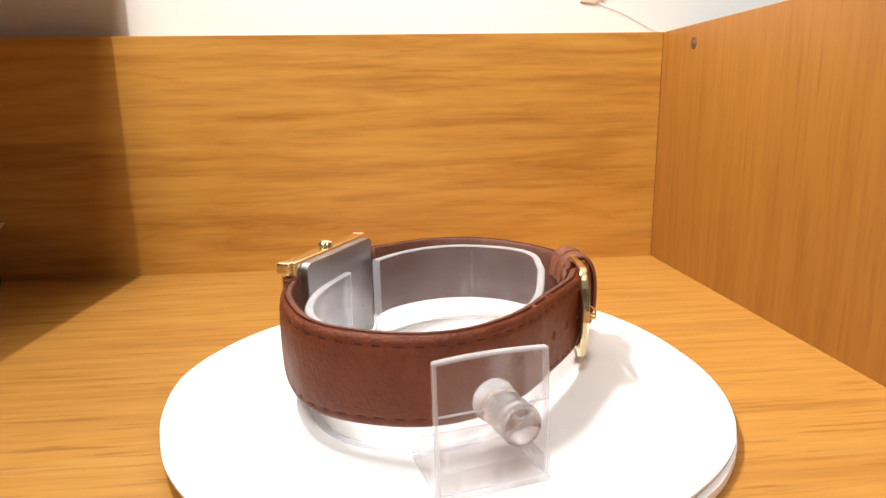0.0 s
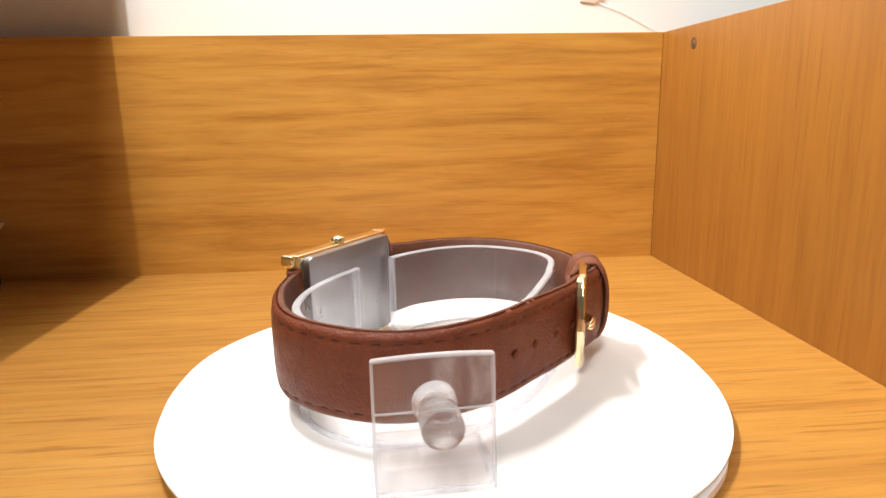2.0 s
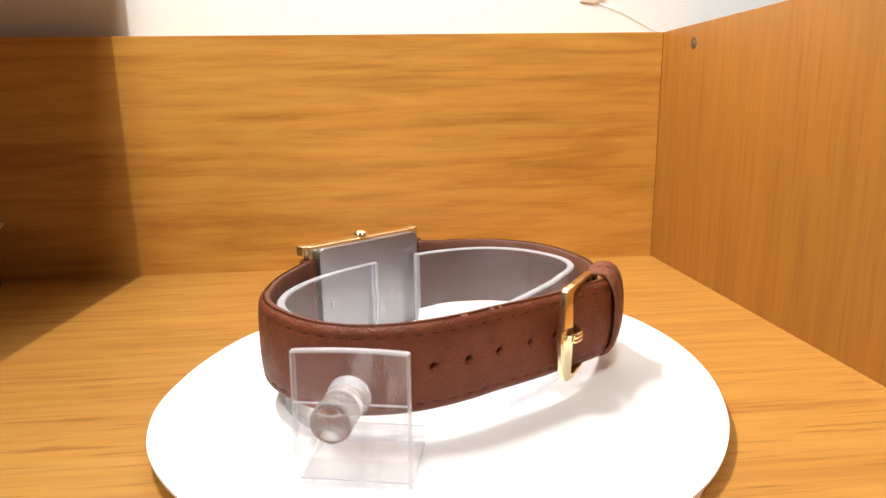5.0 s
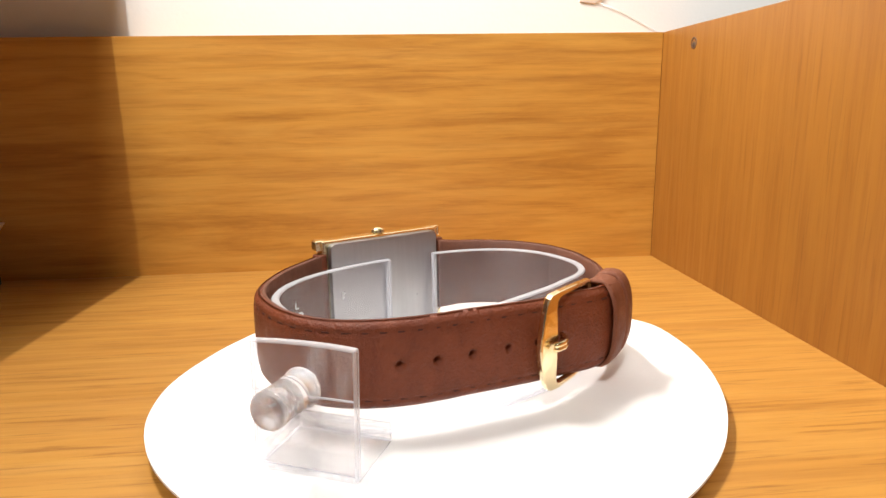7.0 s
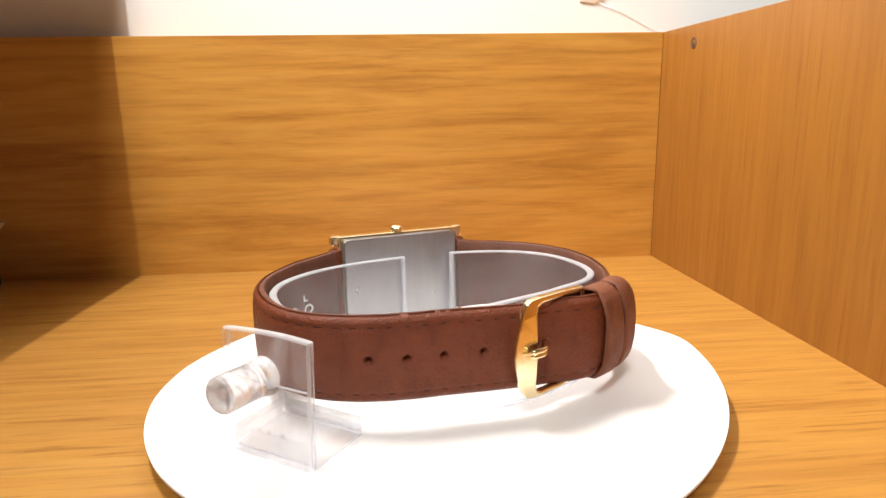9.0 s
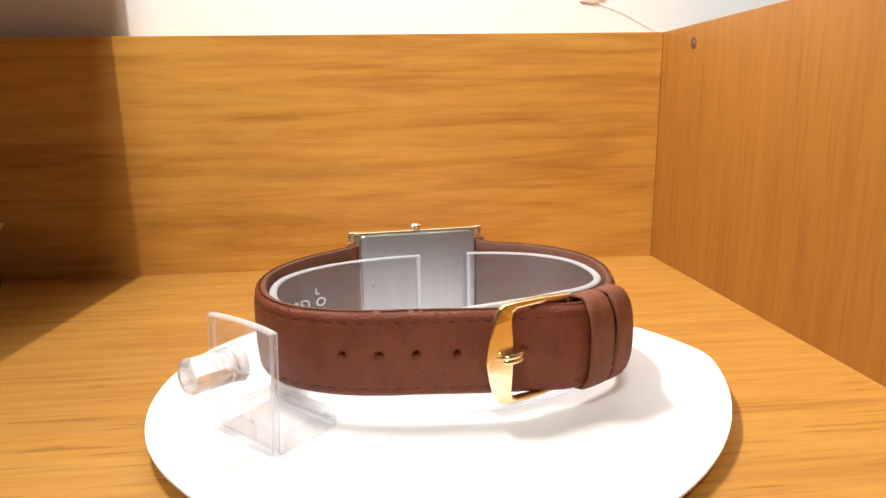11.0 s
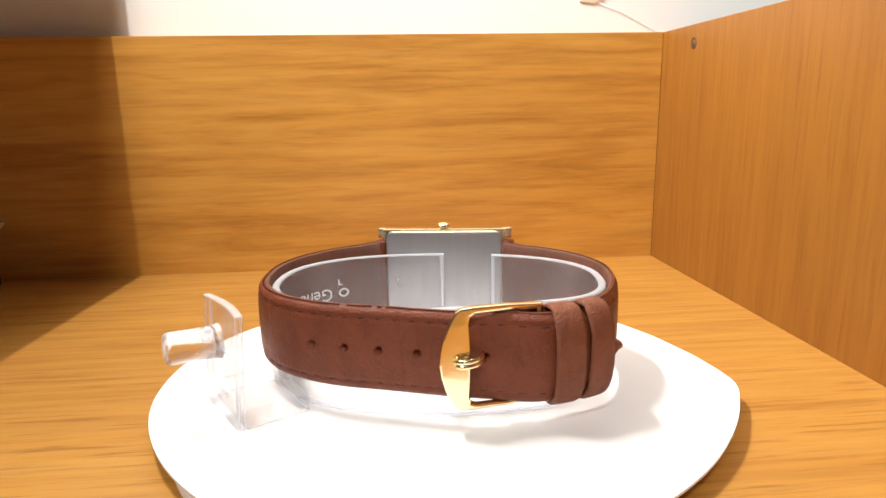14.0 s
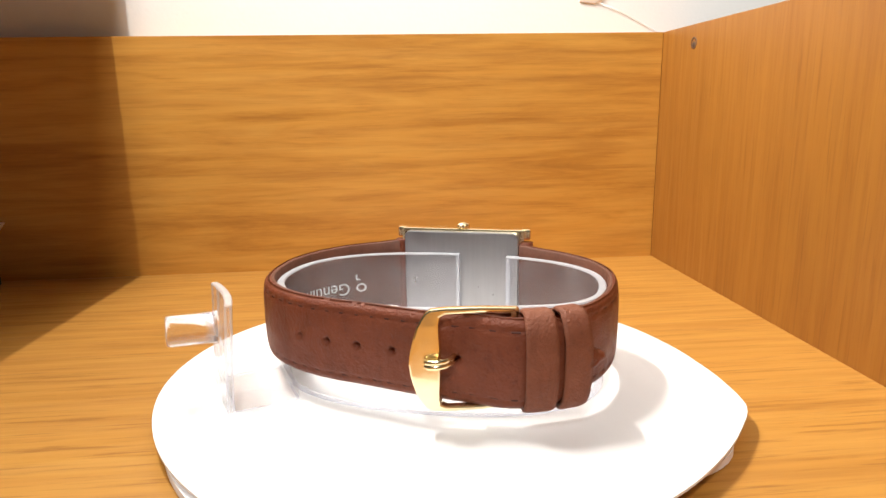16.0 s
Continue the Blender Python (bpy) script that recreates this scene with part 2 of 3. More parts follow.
# ---- the wooden tray, built in its own square frame with the inner corner at its origin ----
TRAY = pose(0.0899, 0.1295, FLOOR_Z, 0, 0, 5.32)
TRAY_H = 92.8


def panel(name, lo, hi, mat, label, bevel=0.12):
    ob = part(name, block(lo, hi, bevel), mat)
    ob.matrix_world = TRAY
    return tagged(ob, label, "wood panel", kind="structure")


panel("floor", (-520, -520, -18), (0, 0, 0), OAK_FLOOR, "warm oak veneer shelf floor with fine long grain")
panel("wall_back", (-520, 0.03, -18), (-0.12, 15, TRAY_H), OAK_BACK, "oak veneer back board with long wavy grain")
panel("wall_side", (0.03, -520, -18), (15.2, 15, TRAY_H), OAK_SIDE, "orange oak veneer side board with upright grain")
room = part("wall_north", block((-900, 15.6, -500), (700, 75, 1100)), WALL)
room.matrix_world = TRAY
tagged(room, "white painted room wall behind the wooden tray", "wall", kind="structure")
for name, lo, hi in (("wall_west", (-960, -1200, -500), (-900, 75, 1100)), ("wall_east", (700, -1200, -500), (760, 75, 1100)),
                     ("ceiling", (-960, -1200, 1100), (760, 75, 1160)), ("ground", (-960, -1200, -560), (760, 75, -500)),
                     ("wall_south_lower", (-900, -1200, -500), (700, -1140, 130)), ("wall_south_upper", (-900, -1200, 770), (700, -1140, 1100)),
                     ("wall_south_left", (-900, -1200, 130), (-220, -1140, 770)), ("wall_south_right", (440, -1200, 130), (700, -1140, 770))):
    ob = part(name, block(lo, hi), ROOM)
    ob.matrix_world = TRAY
    tagged(ob, "plain grey painted surface closing the room", name.split("_")[0], kind="structure")
plinth = part("cabinet_body", block((-518, -518, -500), (14, 14, -18.1), 0.5), OAK_SIDE)
plinth.matrix_world = TRAY
tagged(plinth, "oak veneer cabinet carrying the open tray", "cabinet", kind="structure")

# an unseen board, added above the tray's far end to shade it from the lamp
shelf = part("wall_shelf", block((-420, -95, 0), (0, 125, 18), 0.3), OAK_SIDE)
shelf.matrix_world = pose(-0.1205, 0, 0.150, 0, 0, 1.55)
tagged(shelf, "unseen board added above to shade the far end of the tray", "shelf", kind="structure")

# ---- small things on and behind the tray ----
screw = thing("screw", "steel screw sunk in the oak side board", "screw", TRAY @ pose(0.0002, -0.0265, 0.0862, 0, -90, 0))
# dark browns on rim and head stand in for the shade inside the hole
part("screw_cup", lathe([(0, 0.05), (1.35, 0.05), (1.5, 0.3), (2.1, 0.35), (2.3, 0.0), (2.3, -1.0)], 24), plain("shaded_hole", (0.05, 0.022, 0.010), (0.16, 0.075, 0.030), 0.7), screw, "rim in dark brown for the shade in the hole", smooth=True)
part("screw_head", lathe([(0, 0.55), (0.8, 0.5), (1.2, 0.25), (1.3, 0.0)], 20, pose(-0.0005, 0, -0.0001)), plain("shaded_screw", (0.045, 0.024, 0.012), (0.12, 0.07, 0.04), 0.8), screw, smooth=True)

foot = thing("cable_plug", "black rubber plug with a white tab, lying by the back board", "plug", TRAY @ pose(-0.2700, -0.0115, 0))
part("plug_body", lathe([(0, 0), (6.2, 0), (7.2, 1.2), (7.2, 3.6), (5.6, 6.0), (0, 6.6)], 28), DARK, foot, smooth=True)
part("cable", tube([(-2, 3, 6), (-12, 6, 7), (-30, 6, 3.2), (-80, 0, 2.4)], 2.0, 10), DARK, foot, smooth=True)
tab = thing("white_tab", "small white plastic tab on the back board", "tab", TRAY @ pose(-0.2675, -0.0015, 0.0223))
part("tab_body", slab([(-8, -2.4), (1.5, -2.2), (4.6, 1.4), (-8, 2.6)], [], -1.0, 1.6, 0.3), WHITE_PLASTIC, tab)

hook = thing("wall_cable", "thin pale cable with brown tape on the white wall", "cable", TRAY @ pose(0, 0.0152, 0))
part("tape", slab([(-30.4, 106.6), (-24, 105.9), (-20, 107.6), (-20, 116), (-31.4, 116)], [], -0.2, 0.3, 0.1), BROWN_TAPE, hook, "brown tape")
part("cord", tube([(-22, -0.2, 106.2), (-12.5, -0.15, 102.8), (-6, -0.15, 99.6), (4, -0.15, 94.4), (12, -0.15, 88)], 0.14, 6), plain("pale_cord", (0.78, 0.78, 0.79), (0.83, 0.83, 0.84), 0.6), hook, smooth=True)

# ---- turntable ----
RIM = {-180: 64.0, -165: 65.2, -150: 65.3, -135: 65.0, -120: 64.0, -105: 63.2, -90: 62.6, -75: 62.8, -60: 62.2, -45: 61.4, -30: 60.9, -15: 61.2,
       0: 62.0, 15: 63.6, 22: 65.2, 30: 63.0, 45: 61.0, 60: 61.2, 75: 61.6, 90: 62.0, 105: 63.0, 120: 63.6, 135: 63.8, 150: 62.6, 165: 62.4, 180: 64.0}
DROOP = {-180: 1.2, -120: 1.1, -60: 2.6, -30: 2.2, 0: 0.9, 15: 0.6, 30: 1.0, 60: 2.4, 120: 2.6, 150: 2.2, 180: 1.2}
turntable = thing("turntable", "white card disc with a hand-cut uneven edge on a low turntable", "turntable")


def card(outline, droop, top, thick, flat=0.72):
    """A hand-cut card: flat in the middle, dipping a little to its uneven rim."""
    count, bm = 144, bmesh.new()
    rads = (0.3, 0.55, 0.75, 0.86, 0.93, 0.975, 1.0)
    az = [-180 + 360 * k / count for k in range(count)]
    rim = np.interp(az, list(outline), list(outline.values()))
    rim = np.convolve(np.r_[rim[-2:], rim, rim[:2]], [0.1, 0.2, 0.4, 0.2, 0.1], "valid")
    dip = np.interp(az, list(droop), list(droop.values()))
    layers = []
    for under in (0.0, thick):
        centre = bm.verts.new((0, 0, (top - under) * MM))
        rings = [[bm.verts.new((rim[k] * f * math.cos(radians(az[k])) * MM, rim[k] * f * math.sin(radians(az[k])) * MM,
                                (top - under - dip[k] * max(0, (f - flat) / (1 - flat)) ** 2) * MM)) for k in range(count)] for f in rads]
        for k in range(count):
            j = (k + 1) % count
            bm.faces.new((centre, rings[0][k], rings[0][j]))
            for a, b in zip(rings, rings[1:]):
                bm.faces.new((a[k], b[k], b[j], a[j]))
        layers.append(rings[-1])
    for k in range(count):
        j = (k + 1) % count
        bm.faces.new((layers[0][k], layers[1][k], layers[1][j], layers[0][j]))
    return bm


UNDER_RIM = {-180: 57.0, -150: 57.0, -126: 57.5, -118: 61.2, -110: 62.4, -85: 63.6, -70: 63.0, -58: 61.0, -45: 57.5, -5: 57.5, 3: 61.0, 6: 62.3, 13: 63.0, 18: 60.0, 23: 57.0, 60: 57.5, 120: 57.5, 180: 58.0}
part("top_card", card(RIM, DROOP, -0.02, 0.55), CARD, turntable)
part("under_card", card(UNDER_RIM, {-180: 0.7, 180: 0.7}, -2.7, 1.7), FOAM, turntable, "thicker white foam layer below the card")
part("hub", lathe([(0, -0.6), (38, -0.6), (38, -2.6), (0, -2.6)], 48), FOAM, turntable)
part("base", lathe([(0, -4.45), (40, -4.45), (41, -4.6), (41, -5.45), (0, -5.45)], 64), DARK, turntable, "dark base ring")

# ---- the oval on which cuff and strap lie (u along the case, v towards the case) ----
CU, CV, RA, RB, POW = -1.6, 0.3, 37.4, 24.6, 2.35


def oval(deg):
    """Points and outward normals of the oval at these angles."""
    a = np.radians(np.asarray(deg, float))
    c, s = np.cos(a), np.sin(a)
    k = (np.abs(c / RA) ** POW + np.abs(s / RB) ** POW) ** (-1 / POW)
    u, v = k * c, k * s
    nu, nv = np.sign(u) * np.abs(u / RA) ** (POW - 1) / RA, np.sign(v) * np.abs(v / RB) ** (POW - 1) / RB
    ln = np.hypot(nu, nv)
    return np.c_[u + CU, v + CV], np.c_[nu / ln, nv / ln]


def spaced(d0, d1, pitch):
    """Angles from d0 to d1 at an even pitch in millimetres along the oval."""
    d = np.linspace(d0, d1, 1500)
    p, _ = oval(d)
    s = np.r_[0, np.cumsum(np.hypot(*np.diff(p, axis=0).T))]
    n = max(2, int(s[-1] / pitch))
    return np.interp(np.linspace(0, s[-1], n), s, d), np.linspace(0, s[-1], n)


def sweep(degs, ring, close=True):
    """Rings (offset, z) for each angle, joined to a closed solid. ring(i, u) gives an array of pairs."""
    p, nrm = oval(degs)
    verts, m = [], None
    for i in range(len(degs)):
        sec = ring(i)
        m = len(sec)
        for off, z in sec:
            verts.append(((p[i, 0] + nrm[i, 0] * off) * MM, (p[i, 1] + nrm[i, 1] * off) * MM, z * MM))
    faces = []
    for i in range(len(degs) - 1):
        for k in range(m):
            j = (k + 1) % m
            faces.append((i * m + k, i * m + j, (i + 1) * m + j, (i + 1) * m + k))
    if close:
        faces.append(tuple(range(m))[::-1])
        faces.append(tuple((len(degs) - 1) * m + k for k in range(m)))
    return verts, faces


# ---- the clear stand ----
stand = thing("watch_stand", "clear acrylic cuff stand with square end plate and peg", "display stand")
CUFF_TOP = 21.8
degs, _ = spaced(90.0, 90.0 + 340.0, 0.8)
p_end, _n = oval(degs)
last = len(degs) - 1
while p_end[last, 0] > 40 or (degs[last] > 360 and p_end[last, 0] < 10.7):
    last -= 1
degs = degs[:last + 1]
cuff_p, _n = oval(degs)
# the cuff runs flatter than the strap on the buckle's side
FLAT = np.where(cuff_p[:, 1] < 0, 2.7 * step(cuff_p[:, 0], -14, 12) * (1 - step(cuff_p[:, 0], 20, 35)), 0.0)
part("cuff", sweep(degs, lambda i: [(o - FLAT[i] * (0.12 + 0.88 * z / CUFF_TOP), z) for o, z in ((-1.55, 0.1), (-0.1, 0.1), (0, 0.25), (0, CUFF_TOP - 0.3), (-0.25, CUFF_TOP), (-1.45, CUFF_TOP), (-1.7, CUFF_TOP - 0.3), (-1.7, 0.25))]),
     CLEAR, stand, "clear open oval cuff with bright cut edges", smooth=False)
cuff = stand.children[0]
cuff.data.materials.append(CLEAR_EDGE)
for poly in cuff.data.polygons:
    near_end = poly.index < 8 or poly.index >= len(cuff.data.polygons) - 10
    if poly.center.z > (CUFF_TOP - 0.2) * MM or poly.center.z < 0.2 * MM or near_end:
        poly.material_index = 1

# plate frame: x along the plate, y outwards, z up
PLATE = Matrix.Translation((-42.7 * MM, -23.7 * MM, 0)) @ Matrix(((0.666, -0.746, 0, 0), (-0.746, -0.666, 0, 0), (0, 0, 1, 0), (0, 0, 0, 1))) @ pose(-0.0003, 0.0005, 0, 0, 0, 2.5)
LEAN = PLATE @ pose(0, 0.0013, 0.0001, 3.2, 0, 0)
bowed = block((-10.0, -1.6, 0.0), (9.5, 0, 23.0), 0.5, 3)
bmesh.ops.bisect_plane(bowed, geom=bowed.verts[:] + bowed.edges[:] + bowed.faces[:], plane_co=(0, 0, 0.0112), plane_no=(0, 0, 1))
for cut in range(-8, 9, 2):
    bmesh.ops.bisect_plane(bowed, geom=bowed.verts[:] + bowed.edges[:] + bowed.faces[:], plane_co=(cut * MM, 0, 0), plane_no=(1, 0, 0))
for v in bowed.verts:
    v.co.y -= 0.0011 * (1 - min(1, (v.co.x / 0.0098) ** 2)) * (v.co.z / 0.023) ** 2
for f in bowed.faces:
    f.smooth = abs(f.normal.y) > 0.95
bowed.transform(LEAN)
part("end_plate", bowed, CLEAR_PLATE, stand, "clear square plate, slightly bowed")
plate = stand.children[-1]
plate.data.materials.append(CLEAR_EDGE)
for poly in plate.data.polygons:
    if poly.area < 4e-6 and poly.center.z > 0.003 or poly.center.z > 0.0225:
        poly.material_index = 1
part("foot_plate", block((-9.9, -13.6, 0.05), (9.4, -0.42, 4.0), 0.45, 2, PLATE), CLEAR_THICK, stand, "clear flat foot")
part("ridge", block((-9.6, -0.05, 14.25), (9.1, 0.2, 14.62), 0.08, 1, LEAN), CLEAR_EDGE, stand)
part("peg", lathe([(0, 9.85), (1.4, 9.9), (2.4, 10.1), (2.9, 10.0), (3.15, 9.7), (3.2, 9.2), (3.15, 5.0), (3.3, 0.6), (3.6, 0.05), (0, 0.05)], 32, LEAN @ pose(-0.0003, 0, 0.0157, -90, 0, 0)), CLEAR_PEG, stand, "clear round peg", smooth=True)
foot_plate = [o for o in stand.children if o.name.startswith("foot_plate")][0]
foot_plate.data.materials.append(CLEAR_EDGE)
for poly in foot_plate.data.polygons:
    if poly.area < 1.0e-5 and poly.center.z < 0.001:
        poly.material_index = 1
for k, (x, w) in enumerate(((-3.6, 0.9), (-2.3, 0.7), (-1.2, 0.4), (-0.2, 1.0), (1.4, 0.5), (2.6, 1.3))):
    part("moulded_mark", block((x, 0.0, 5.0), (x + w, 0.16, 5.35 + 0.5 * (k % 2)), 0.06, 1, LEAN), CLEAR_THICK, stand)

# ---- the wristwatch ----
watch = thing("wristwatch", "rectangular gold wristwatch on a brown stitched leather strap", "wristwatch")
GAP, THICK = 0.25, 2.9


def layer_extra(degs, tail):
    """How far a strap leaves the oval where the two ends overlap."""
    p, _ = oval(degs)
    u = np.where(p[:, 1] < 5, p[:, 0], -99)
    if tail:
        e = 2.6 * step(u, -14, 8) + 3.2 * step(u, 8, 19) - 0.7 * step(u, 28, 34)
        d = np.asarray(degs)
        return np.where(u > -90, e, 0) + 0.9 * step(d, 192, 152) + 2.5 * step(d, 156, 127)
    e = 2.1 * step(u, 4, 18) - 2.1 * step(u, 27, 37)
    return np.where(u > -90, e, 0) + 0.9 * step(np.asarray(degs), 388, 412)


def strap_mid(u, v):
    """Height of the strap's middle line."""
    return 14.75 - 0.5 * float(step(u, -4, 24)) * float(step(-v, 0, 16)) + 0.25 * float(step(v, 8, 22))


def strap_thick(from_lug, tail):
    """The strap is padded less towards the lugs."""
    full = THICK if tail else 2.3
    return full if tail else full - 0.6 * (1 - float(step(from_lug, 4, 32)))


HOLES_U = (-24.3, -17.8, -11.2, -4.2, 2.1, 8.2)


def strap(d0, d1, tail):
    degs, s = spaced(d0, d1, 0.33)
    p, _ = oval(degs)
    extra = layer_extra(degs, tail)
    total, cross = s[-1], 46
    front = np.where(p[:, 1] < 0, p[:, 0], -999)
    hole_s = [s[np.argmin(np.abs(front - h))] for h in HOLES_U] if tail else []
    rng = np.random.RandomState(3 if tail else 5)
    wob = np.convolve(rng.normal(0, 1, len(s) + 40), np.ones(41) / 41, "valid")

    def ring(i):
        from_lug = s[i] if tail else total - s[i]
        half = 8.6 + 0.45 * (1 - float(step(from_lug, 0, 55)))
        left = total - s[i] if tail else 99
        half += 0.5 * (1 - float(step(from_lug, 0, 7)))
        if tail and p[i, 1] < 0:
            half += 0.3 * float(step(p[i, 0], 4, 10))
        if left < 9:
            half *= max(0.12, (1 - (1 - left / 9) ** 1.7))
        mid = strap_mid(*p[i]) + 0.25 * wob[i]
        t = np.linspace(-1, 1, cross)
        z = t * half
        off = strap_thick(from_lug, tail) * (1 - 0.14 * np.abs(t) ** 2.5 - 0.42 * np.abs(t) ** 14)
        off += 0.10 * wob[i]
        edge = half - np.abs(z)
        off -= 0.16 * np.exp(-((edge - 2.1) / 0.32) ** 2)
        if left > 10:
            off -= 0.10 * (1 + math.cos(math.tau * s[i] / 3.15)) * np.exp(-((edge - 2.1) / 0.34) ** 2)
        for h in hole_s:
            d = np.hypot(s[i] - h, z - 0.3)
            off -= 1.5 * np.exp(-(d / 0.62) ** 4) - 0.10 * np.exp(-((d - 1.05) / 0.35) ** 2)
        if tail:
            off = off - 0.7 * float(step(p[i, 0], 12, 20)) * (p[i, 1] < 0) * np.abs(t) ** 3
        outer = np.c_[off + GAP + extra[i], z + mid]
        inner = np.array([(GAP + extra[i] + 1.35, mid + half - 0.02), (GAP + extra[i] + 1.1, mid + half - 0.45), (GAP + extra[i] + 0.85, mid + half - 0.1), (GAP + extra[i] + 0.35, mid + half - 0.15), (GAP + extra[i] + 0.05, mid + half * 0.96), (GAP + extra[i], mid + half * 0.5), (GAP + extra[i], mid - half * 0.5),
                          (GAP + extra[i] + 0.05, mid - half * 0.96), (GAP + extra[i] + 0.5, mid - half)])
        return np.r_[outer, inner]

    verts, faces = sweep(degs, ring)
    ob = part("long_strap" if tail else "buckle_strap", (verts, faces), LEATHER, watch, "", smooth=True)
    ob.data.materials.append(LINING)
    m = cross + 9
    lining = [(k % m) >= cross + 2 and (k % m) < cross + 7 for k in range((len(degs) - 1) * m)]
    idx = np.zeros(len(ob.data.polygons), np.int32)
    idx[:len(lining)] = np.array(lining, np.int32)
    ob.data.polygons.foreach_set("material_index", idx)
    # the sewn thread, one short raised stitch after another along both edges
    sv, sf = [], []
    k = 3.2 if tail else 0.2
    while k < total - (10 if tail else 4):
        for side in (1, -1):
            base = len(sv)
            for q in (0.0, 1.15 + 0.5 * rng.rand()):
                i = min(int((k + q) / 0.33), len(degs) - 1)
                half = 8.6 + 0.45 * (1 - float(step(s[i] if tail else total - s[i], 0, 55)))
                mid = strap_mid(*p[i])
                pp, nn = oval([degs[i]])
                for dz, do in ((-0.20, -0.25), (0.20, -0.25), (0.13, 0.07), (-0.13, 0.07)):
                    o = GAP + extra[i] + strap_thick(s[i] if tail else total - s[i], tail) * 0.93 - 0.2 + do
                    sv.append(((pp[0, 0] + nn[0, 0] * o) * MM, (pp[0, 1] + nn[0, 1] * o) * MM, (mid + side * (half - 2.1) + dz) * MM))
            b = base
            sf += [(b, b + 1, b + 5, b + 4), (b + 1, b + 2, b + 6, b + 5), (b + 2, b + 3, b + 7, b + 6), (b + 3, b, b + 4, b + 7), (b, b + 3, b + 2, b + 1), (b + 4, b + 5, b + 6, b + 7)]
        k += 3.0 + 0.3 * rng.rand()
    tagged(part("stitching", (sv, sf), THREAD, ob, "dark brown thread"), kind="stuff")
    return degs, s, p, extra


LUG_L = float(np.degrees(np.arctan2(24.0, -15.7)))
LUG_R = float(np.degrees(np.arctan2(24.0, 15.9)))
TIP = 360 - 27.0
tail_degs, tail_s, tail_p, tail_extra = strap(LUG_L, TIP, True)
strap(360 - 63.0, 360 + LUG_R, False)


def keeper(u0, u1, name, mat, label):
    d = [k for k in tail_degs if k > 270]
    pp, _ = oval(d)
    pick = [k for k, q in zip(d, pp) if u0 <= q[0] <= u1]
    degs, _s = spaced(pick[0], pick[-1], 0.45)
    p, _ = oval(degs)
    ext = layer_extra(degs, True)

    def ring(i):
        mid = strap_mid(*p[i]) + 0.1
        lo, hi, h = GAP + 0.7, GAP + THICK + ext[i] + 1.6, 9.9
        edge = 0.15 * (i in (0, len(degs) - 1))
        c, w = (lo + hi) / 2, (hi - lo) / 2

        def loop(inset, degrees):
            out = []
            for a in degrees:
                cs, sn = math.cos(radians(a)), math.sin(radians(a))
                k = (abs(cs / (w - inset)) ** 2.5 + abs(sn / (h - inset)) ** 2.5) ** (-1 / 2.5)
                out.append((c + k * cs, mid + k * sn))
            return out
        around = [-152 + 304 * q / 34 for q in range(35)]
        return loop(edge, around) + loop(0.85, around[::-1])
    part(name, sweep(degs, ring), mat, watch, label, smooth=True)


keeper(18.4, 23.1, "keeper", LEATHER_PALE, "dry brown leather loop")
keeper(23.5, 27.3, "keeper", LEATHER_PALE, "dry brown leather loop")

# gold case with four lugs, steel back, crown
case = part("case", block((-18.3, 27.6, 1.4), (15.3, 31.4, 27.8), 0.5, 2), GOLD, watch, "polished gold rectangular case")
for u0, u1 in ((-19.7, -17.0), (14.0, 16.7)):
    for z0, z1 in ((25.1, 27.9), (1.5, 4.3)):
        part("lug", block((u0, 28.3, z0), (u1, 31.5, z1), 0.55, 2), GOLD, case)
    mid_u = u0 + 1.1 if u0 < 0 else u1 - 1.1
    part("strap_loop", tube([(mid_u, 28.6, 5.0), (mid_u, 28.6, 5.4), (mid_u, 28.6, 24.0), (mid_u, 28.6, 24.5)], 1.75, 18), LEATHER, watch, smooth=True)
    part("spring_bar", tube([(mid_u, 28.6, 4.0), (mid_u, 28.6, 24.4)], 0.55, 10), SCREW, case, "steel spring bar", smooth=True)


def rounded(u0, u1, z0, z1, r, n=5):
    out = []
    for cu, cz, a in ((u1 - r, z1 - r, 0), (u0 + r, z1 - r, 90), (u0 + r, z0 + r, 180), (u1 - r, z0 + r, 270)):
        out += [(cu + r * math.cos(radians(a + 90 * k / n)), cz + r * math.sin(radians(a + 90 * k / n))) for k in range(n + 1)]
    return out


part("case_back", slab(rounded(-17.0, 13.8, 2.4, 27.3, 1.6), [], 25.4, 27.58, 0.35), STEEL, watch, "brushed steel snap back")
crown = lathe([(0, -1.0), (0.9, -1.0), (0.9, -0.2), (1.5, -0.15), (1.75, 0.1), (1.76, 0.5), (1.55, 0.9), (1.15, 1.2), (0.6, 1.38), (0, 1.43)], 30, pose(-0.0016, 0.0298, 0.0279))
for i, v in enumerate(crown.verts):
    r = math.hypot(v.co.x + 0.0016, v.co.y - 0.0298)
    if r > 0.0012 and i % 2:
        f = 0.93
        v.co.x, v.co.y = -0.0016 + (v.co.x + 0.0016) * f, 0.0298 + (v.co.y - 0.0298) * f
part("crown", crown, GOLD, watch, "knurled gold winding crown")


# buckle: a frame with a broad pointed bar over the strap and a hinge end under it
def buckle_at(u, v, z):
    k = min(max((u - 0.3) / 20.6, 0), 1)
    bow = (abs(z - 14.6) / 10.2) ** 3 * 1.1 * (1 - min(k / 0.35, 1))
    return (u, v - 31.8 + bow + 7.0 * k ** 1.25, z)


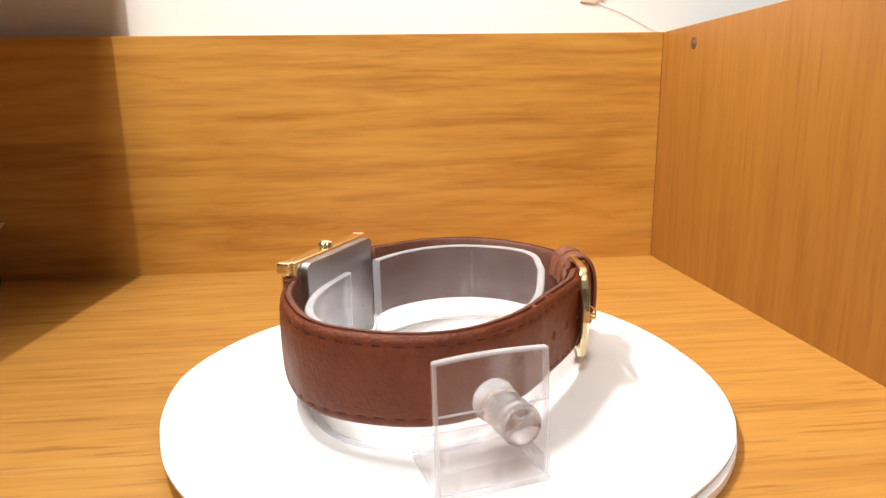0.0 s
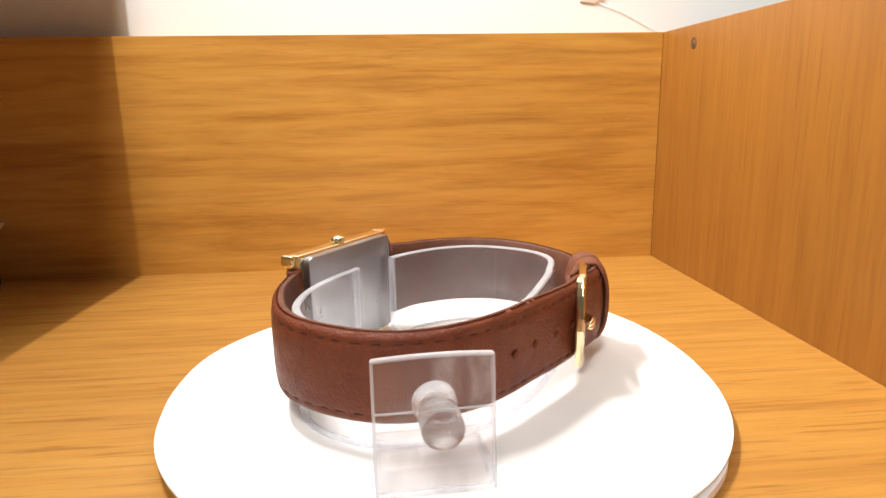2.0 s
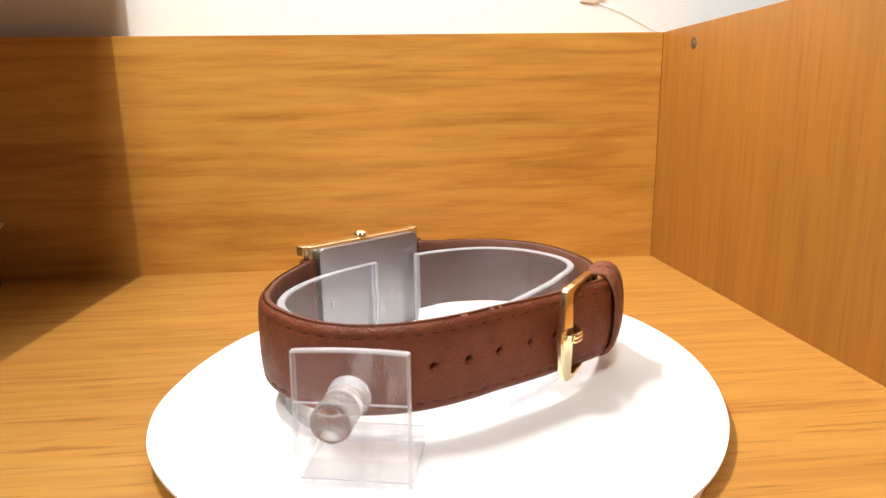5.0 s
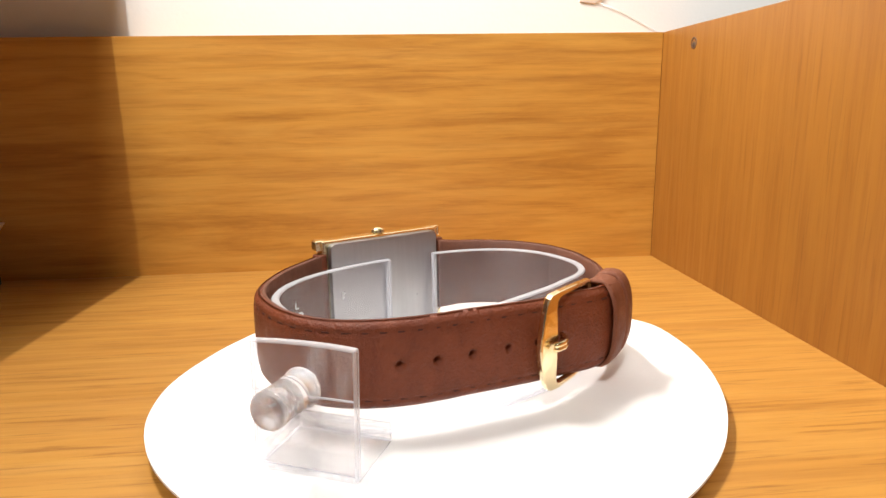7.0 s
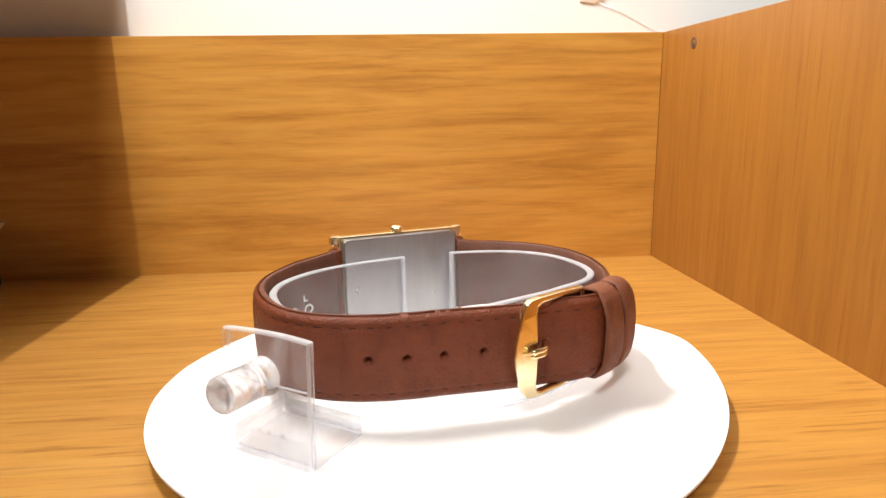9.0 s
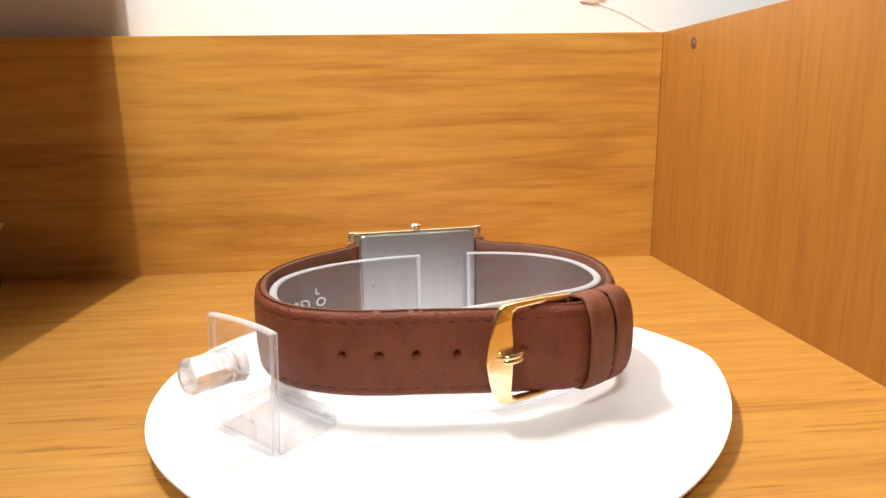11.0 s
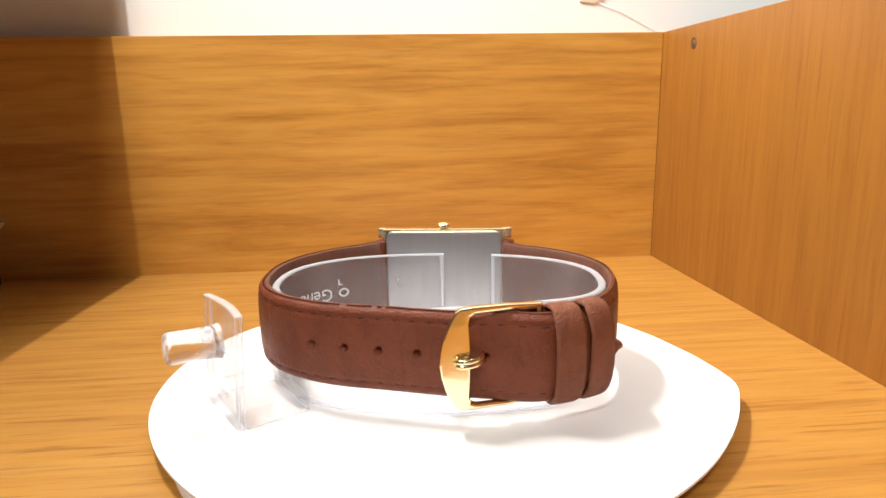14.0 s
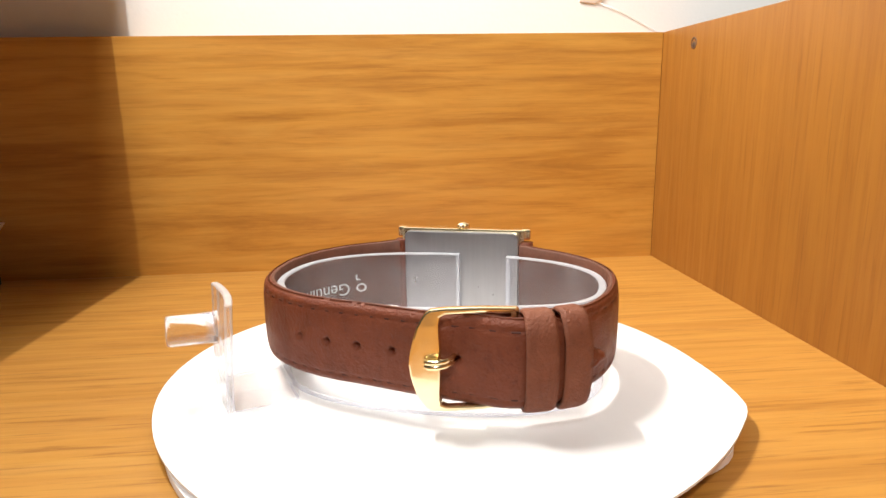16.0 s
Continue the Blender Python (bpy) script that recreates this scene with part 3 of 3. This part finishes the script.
frame_out = [(0.3, 14.3), (0.6, 16.8), (1.2, 19.4), (1.8, 21.4), (2.6, 23.0), (3.3, 24.0), (4.2, 24.6), (6.6, 24.9), (13, 24.8), (19.2, 24.3), (19.6, 23.8), (19.6, 5.8), (19.2, 5.2), (13, 4.8),
             (6.6, 4.8), (4.2, 4.9), (3.3, 5.4), (2.6, 6.4), (1.8, 7.8), (1.2, 9.6), (0.6, 12.0)]
frame_in = [(6.0, 14.4), (5.9, 18.0), (5.7, 21.8), (6.0, 23.1), (6.9, 23.7), (13, 23.8), (18.3, 23.3), (18.3, 6.1), (13, 5.7), (6.9, 5.9), (6.0, 6.3), (5.7, 7.4), (5.9, 11.0)]
buckle = part("buckle", slab(frame_out, [frame_in], -0.85, 0.85, 0.4, buckle_at), GOLD, watch, "polished gold buckle with a broad bar")
tongue = bmesh.new()
for dz in (-0.46, 0.46):
    one = tube([(8.4, -28.8, 15.1 + dz), (7.9, -31.0, 15.0 + dz), (7.0, -32.3, 14.9 + dz), (5.8, -32.9, 14.8 + dz), (4.2, -33.0, 14.7 + dz), (3.6, -32.7, 14.7 + dz * 0.6)], 0.54, 12)
    rod = bpy.data.meshes.new("tongue_half")
    one.to_mesh(rod)
    one.free()
    tongue.from_mesh(rod)
    bpy.data.meshes.remove(rod)
part("tongue", tongue, GOLD, buckle, "grooved gold tongue", smooth=True)

# silver print on the lining, upside down
text_curve = bpy.data.curves.new("lining_print", "FONT")
text_curve.body, text_curve.size = "Genuine", 4.6
text_ob = bpy.data.objects.new("lining_print", text_curve)
scene.collection.objects.link(text_ob)
bpy.context.view_layer.update()
flat = bpy.data.meshes.new_from_object(text_ob.evaluated_get(bpy.context.evaluated_depsgraph_get()))
bpy.data.objects.remove(text_ob)
print_degs, print_s = spaced(100, 200, 0.2)
print_p, print_n = oval(print_degs)
S_START = 1.8 + float(print_s[np.argmin(np.hypot(print_p[:, 0] + 27.1, print_p[:, 1] - 20.9))]) + 2.4


def lay(x, y, z=0.0):
    s_at = S_START + x
    i = int(np.argmin(np.abs(print_s - s_at)))
    k = s_at - print_s[i]
    tangent = Vector((-print_n[i, 1], print_n[i, 0]))
    o = GAP - 0.10 - z
    return Vector(((print_p[i, 0] + tangent.x * k + print_n[i, 0] * o) * MM, (print_p[i, 1] + tangent.y * k + print_n[i, 1] * o) * MM, (14.0 - y) * MM))


bm = bmesh.new()
bm.from_mesh(flat)
for v in bm.verts:
    v.co = lay(v.co.x, v.co.y)
part("lining_print", bm, PRINT, watch, "silver printed word")
bm = bmesh.new()
ring_a = [bm.verts.new(lay(-3.0 + 1.4 * math.cos(math.tau * k / 20), 1.5 + 1.2 * math.sin(math.tau * k / 20))) for k in range(20)]
ring_b = [bm.verts.new(lay(-3.0 + 0.9 * math.cos(math.tau * k / 20), 1.5 + 0.75 * math.sin(math.tau * k / 20))) for k in range(20)]
for k in range(20):
    bm.faces.new((ring_a[k], ring_a[(k + 1) % 20], ring_b[(k + 1) % 20], ring_b[k]))
for x0, x1, y0, y1 in ((-2.0, -1.6, -2.2, -0.6), (-2.9, -1.6, -0.9, -0.6)):
    bm.faces.new([bm.verts.new(lay(x, y)) for x, y in ((x0, y0), (x1, y0), (x1, y1), (x0, y1))])
part("lining_emblem", bm, PRINT, watch, "silver printed ring emblem")


# ---- movement: everything on the turntable turns with it ----
def turned(t):
    k = (t - 8.0) / 8.0
    return math.degrees(-0.7225 * k + 0.012 * k * k)


def motions():
    times = [0.5 * k for k in range(33)]
    walk(turntable, [(t, pose(0, 0, 0, 0, 0, turned(t))) for t in times])
    walk(stand, [(t, pose(0, 0, 0, 0, 0, turned(t) + 27.7)) for t in times])
    walk(watch, [(t, pose(0, 0, 0, 0, 0, turned(t) + 27.7)) for t in times])


motions()
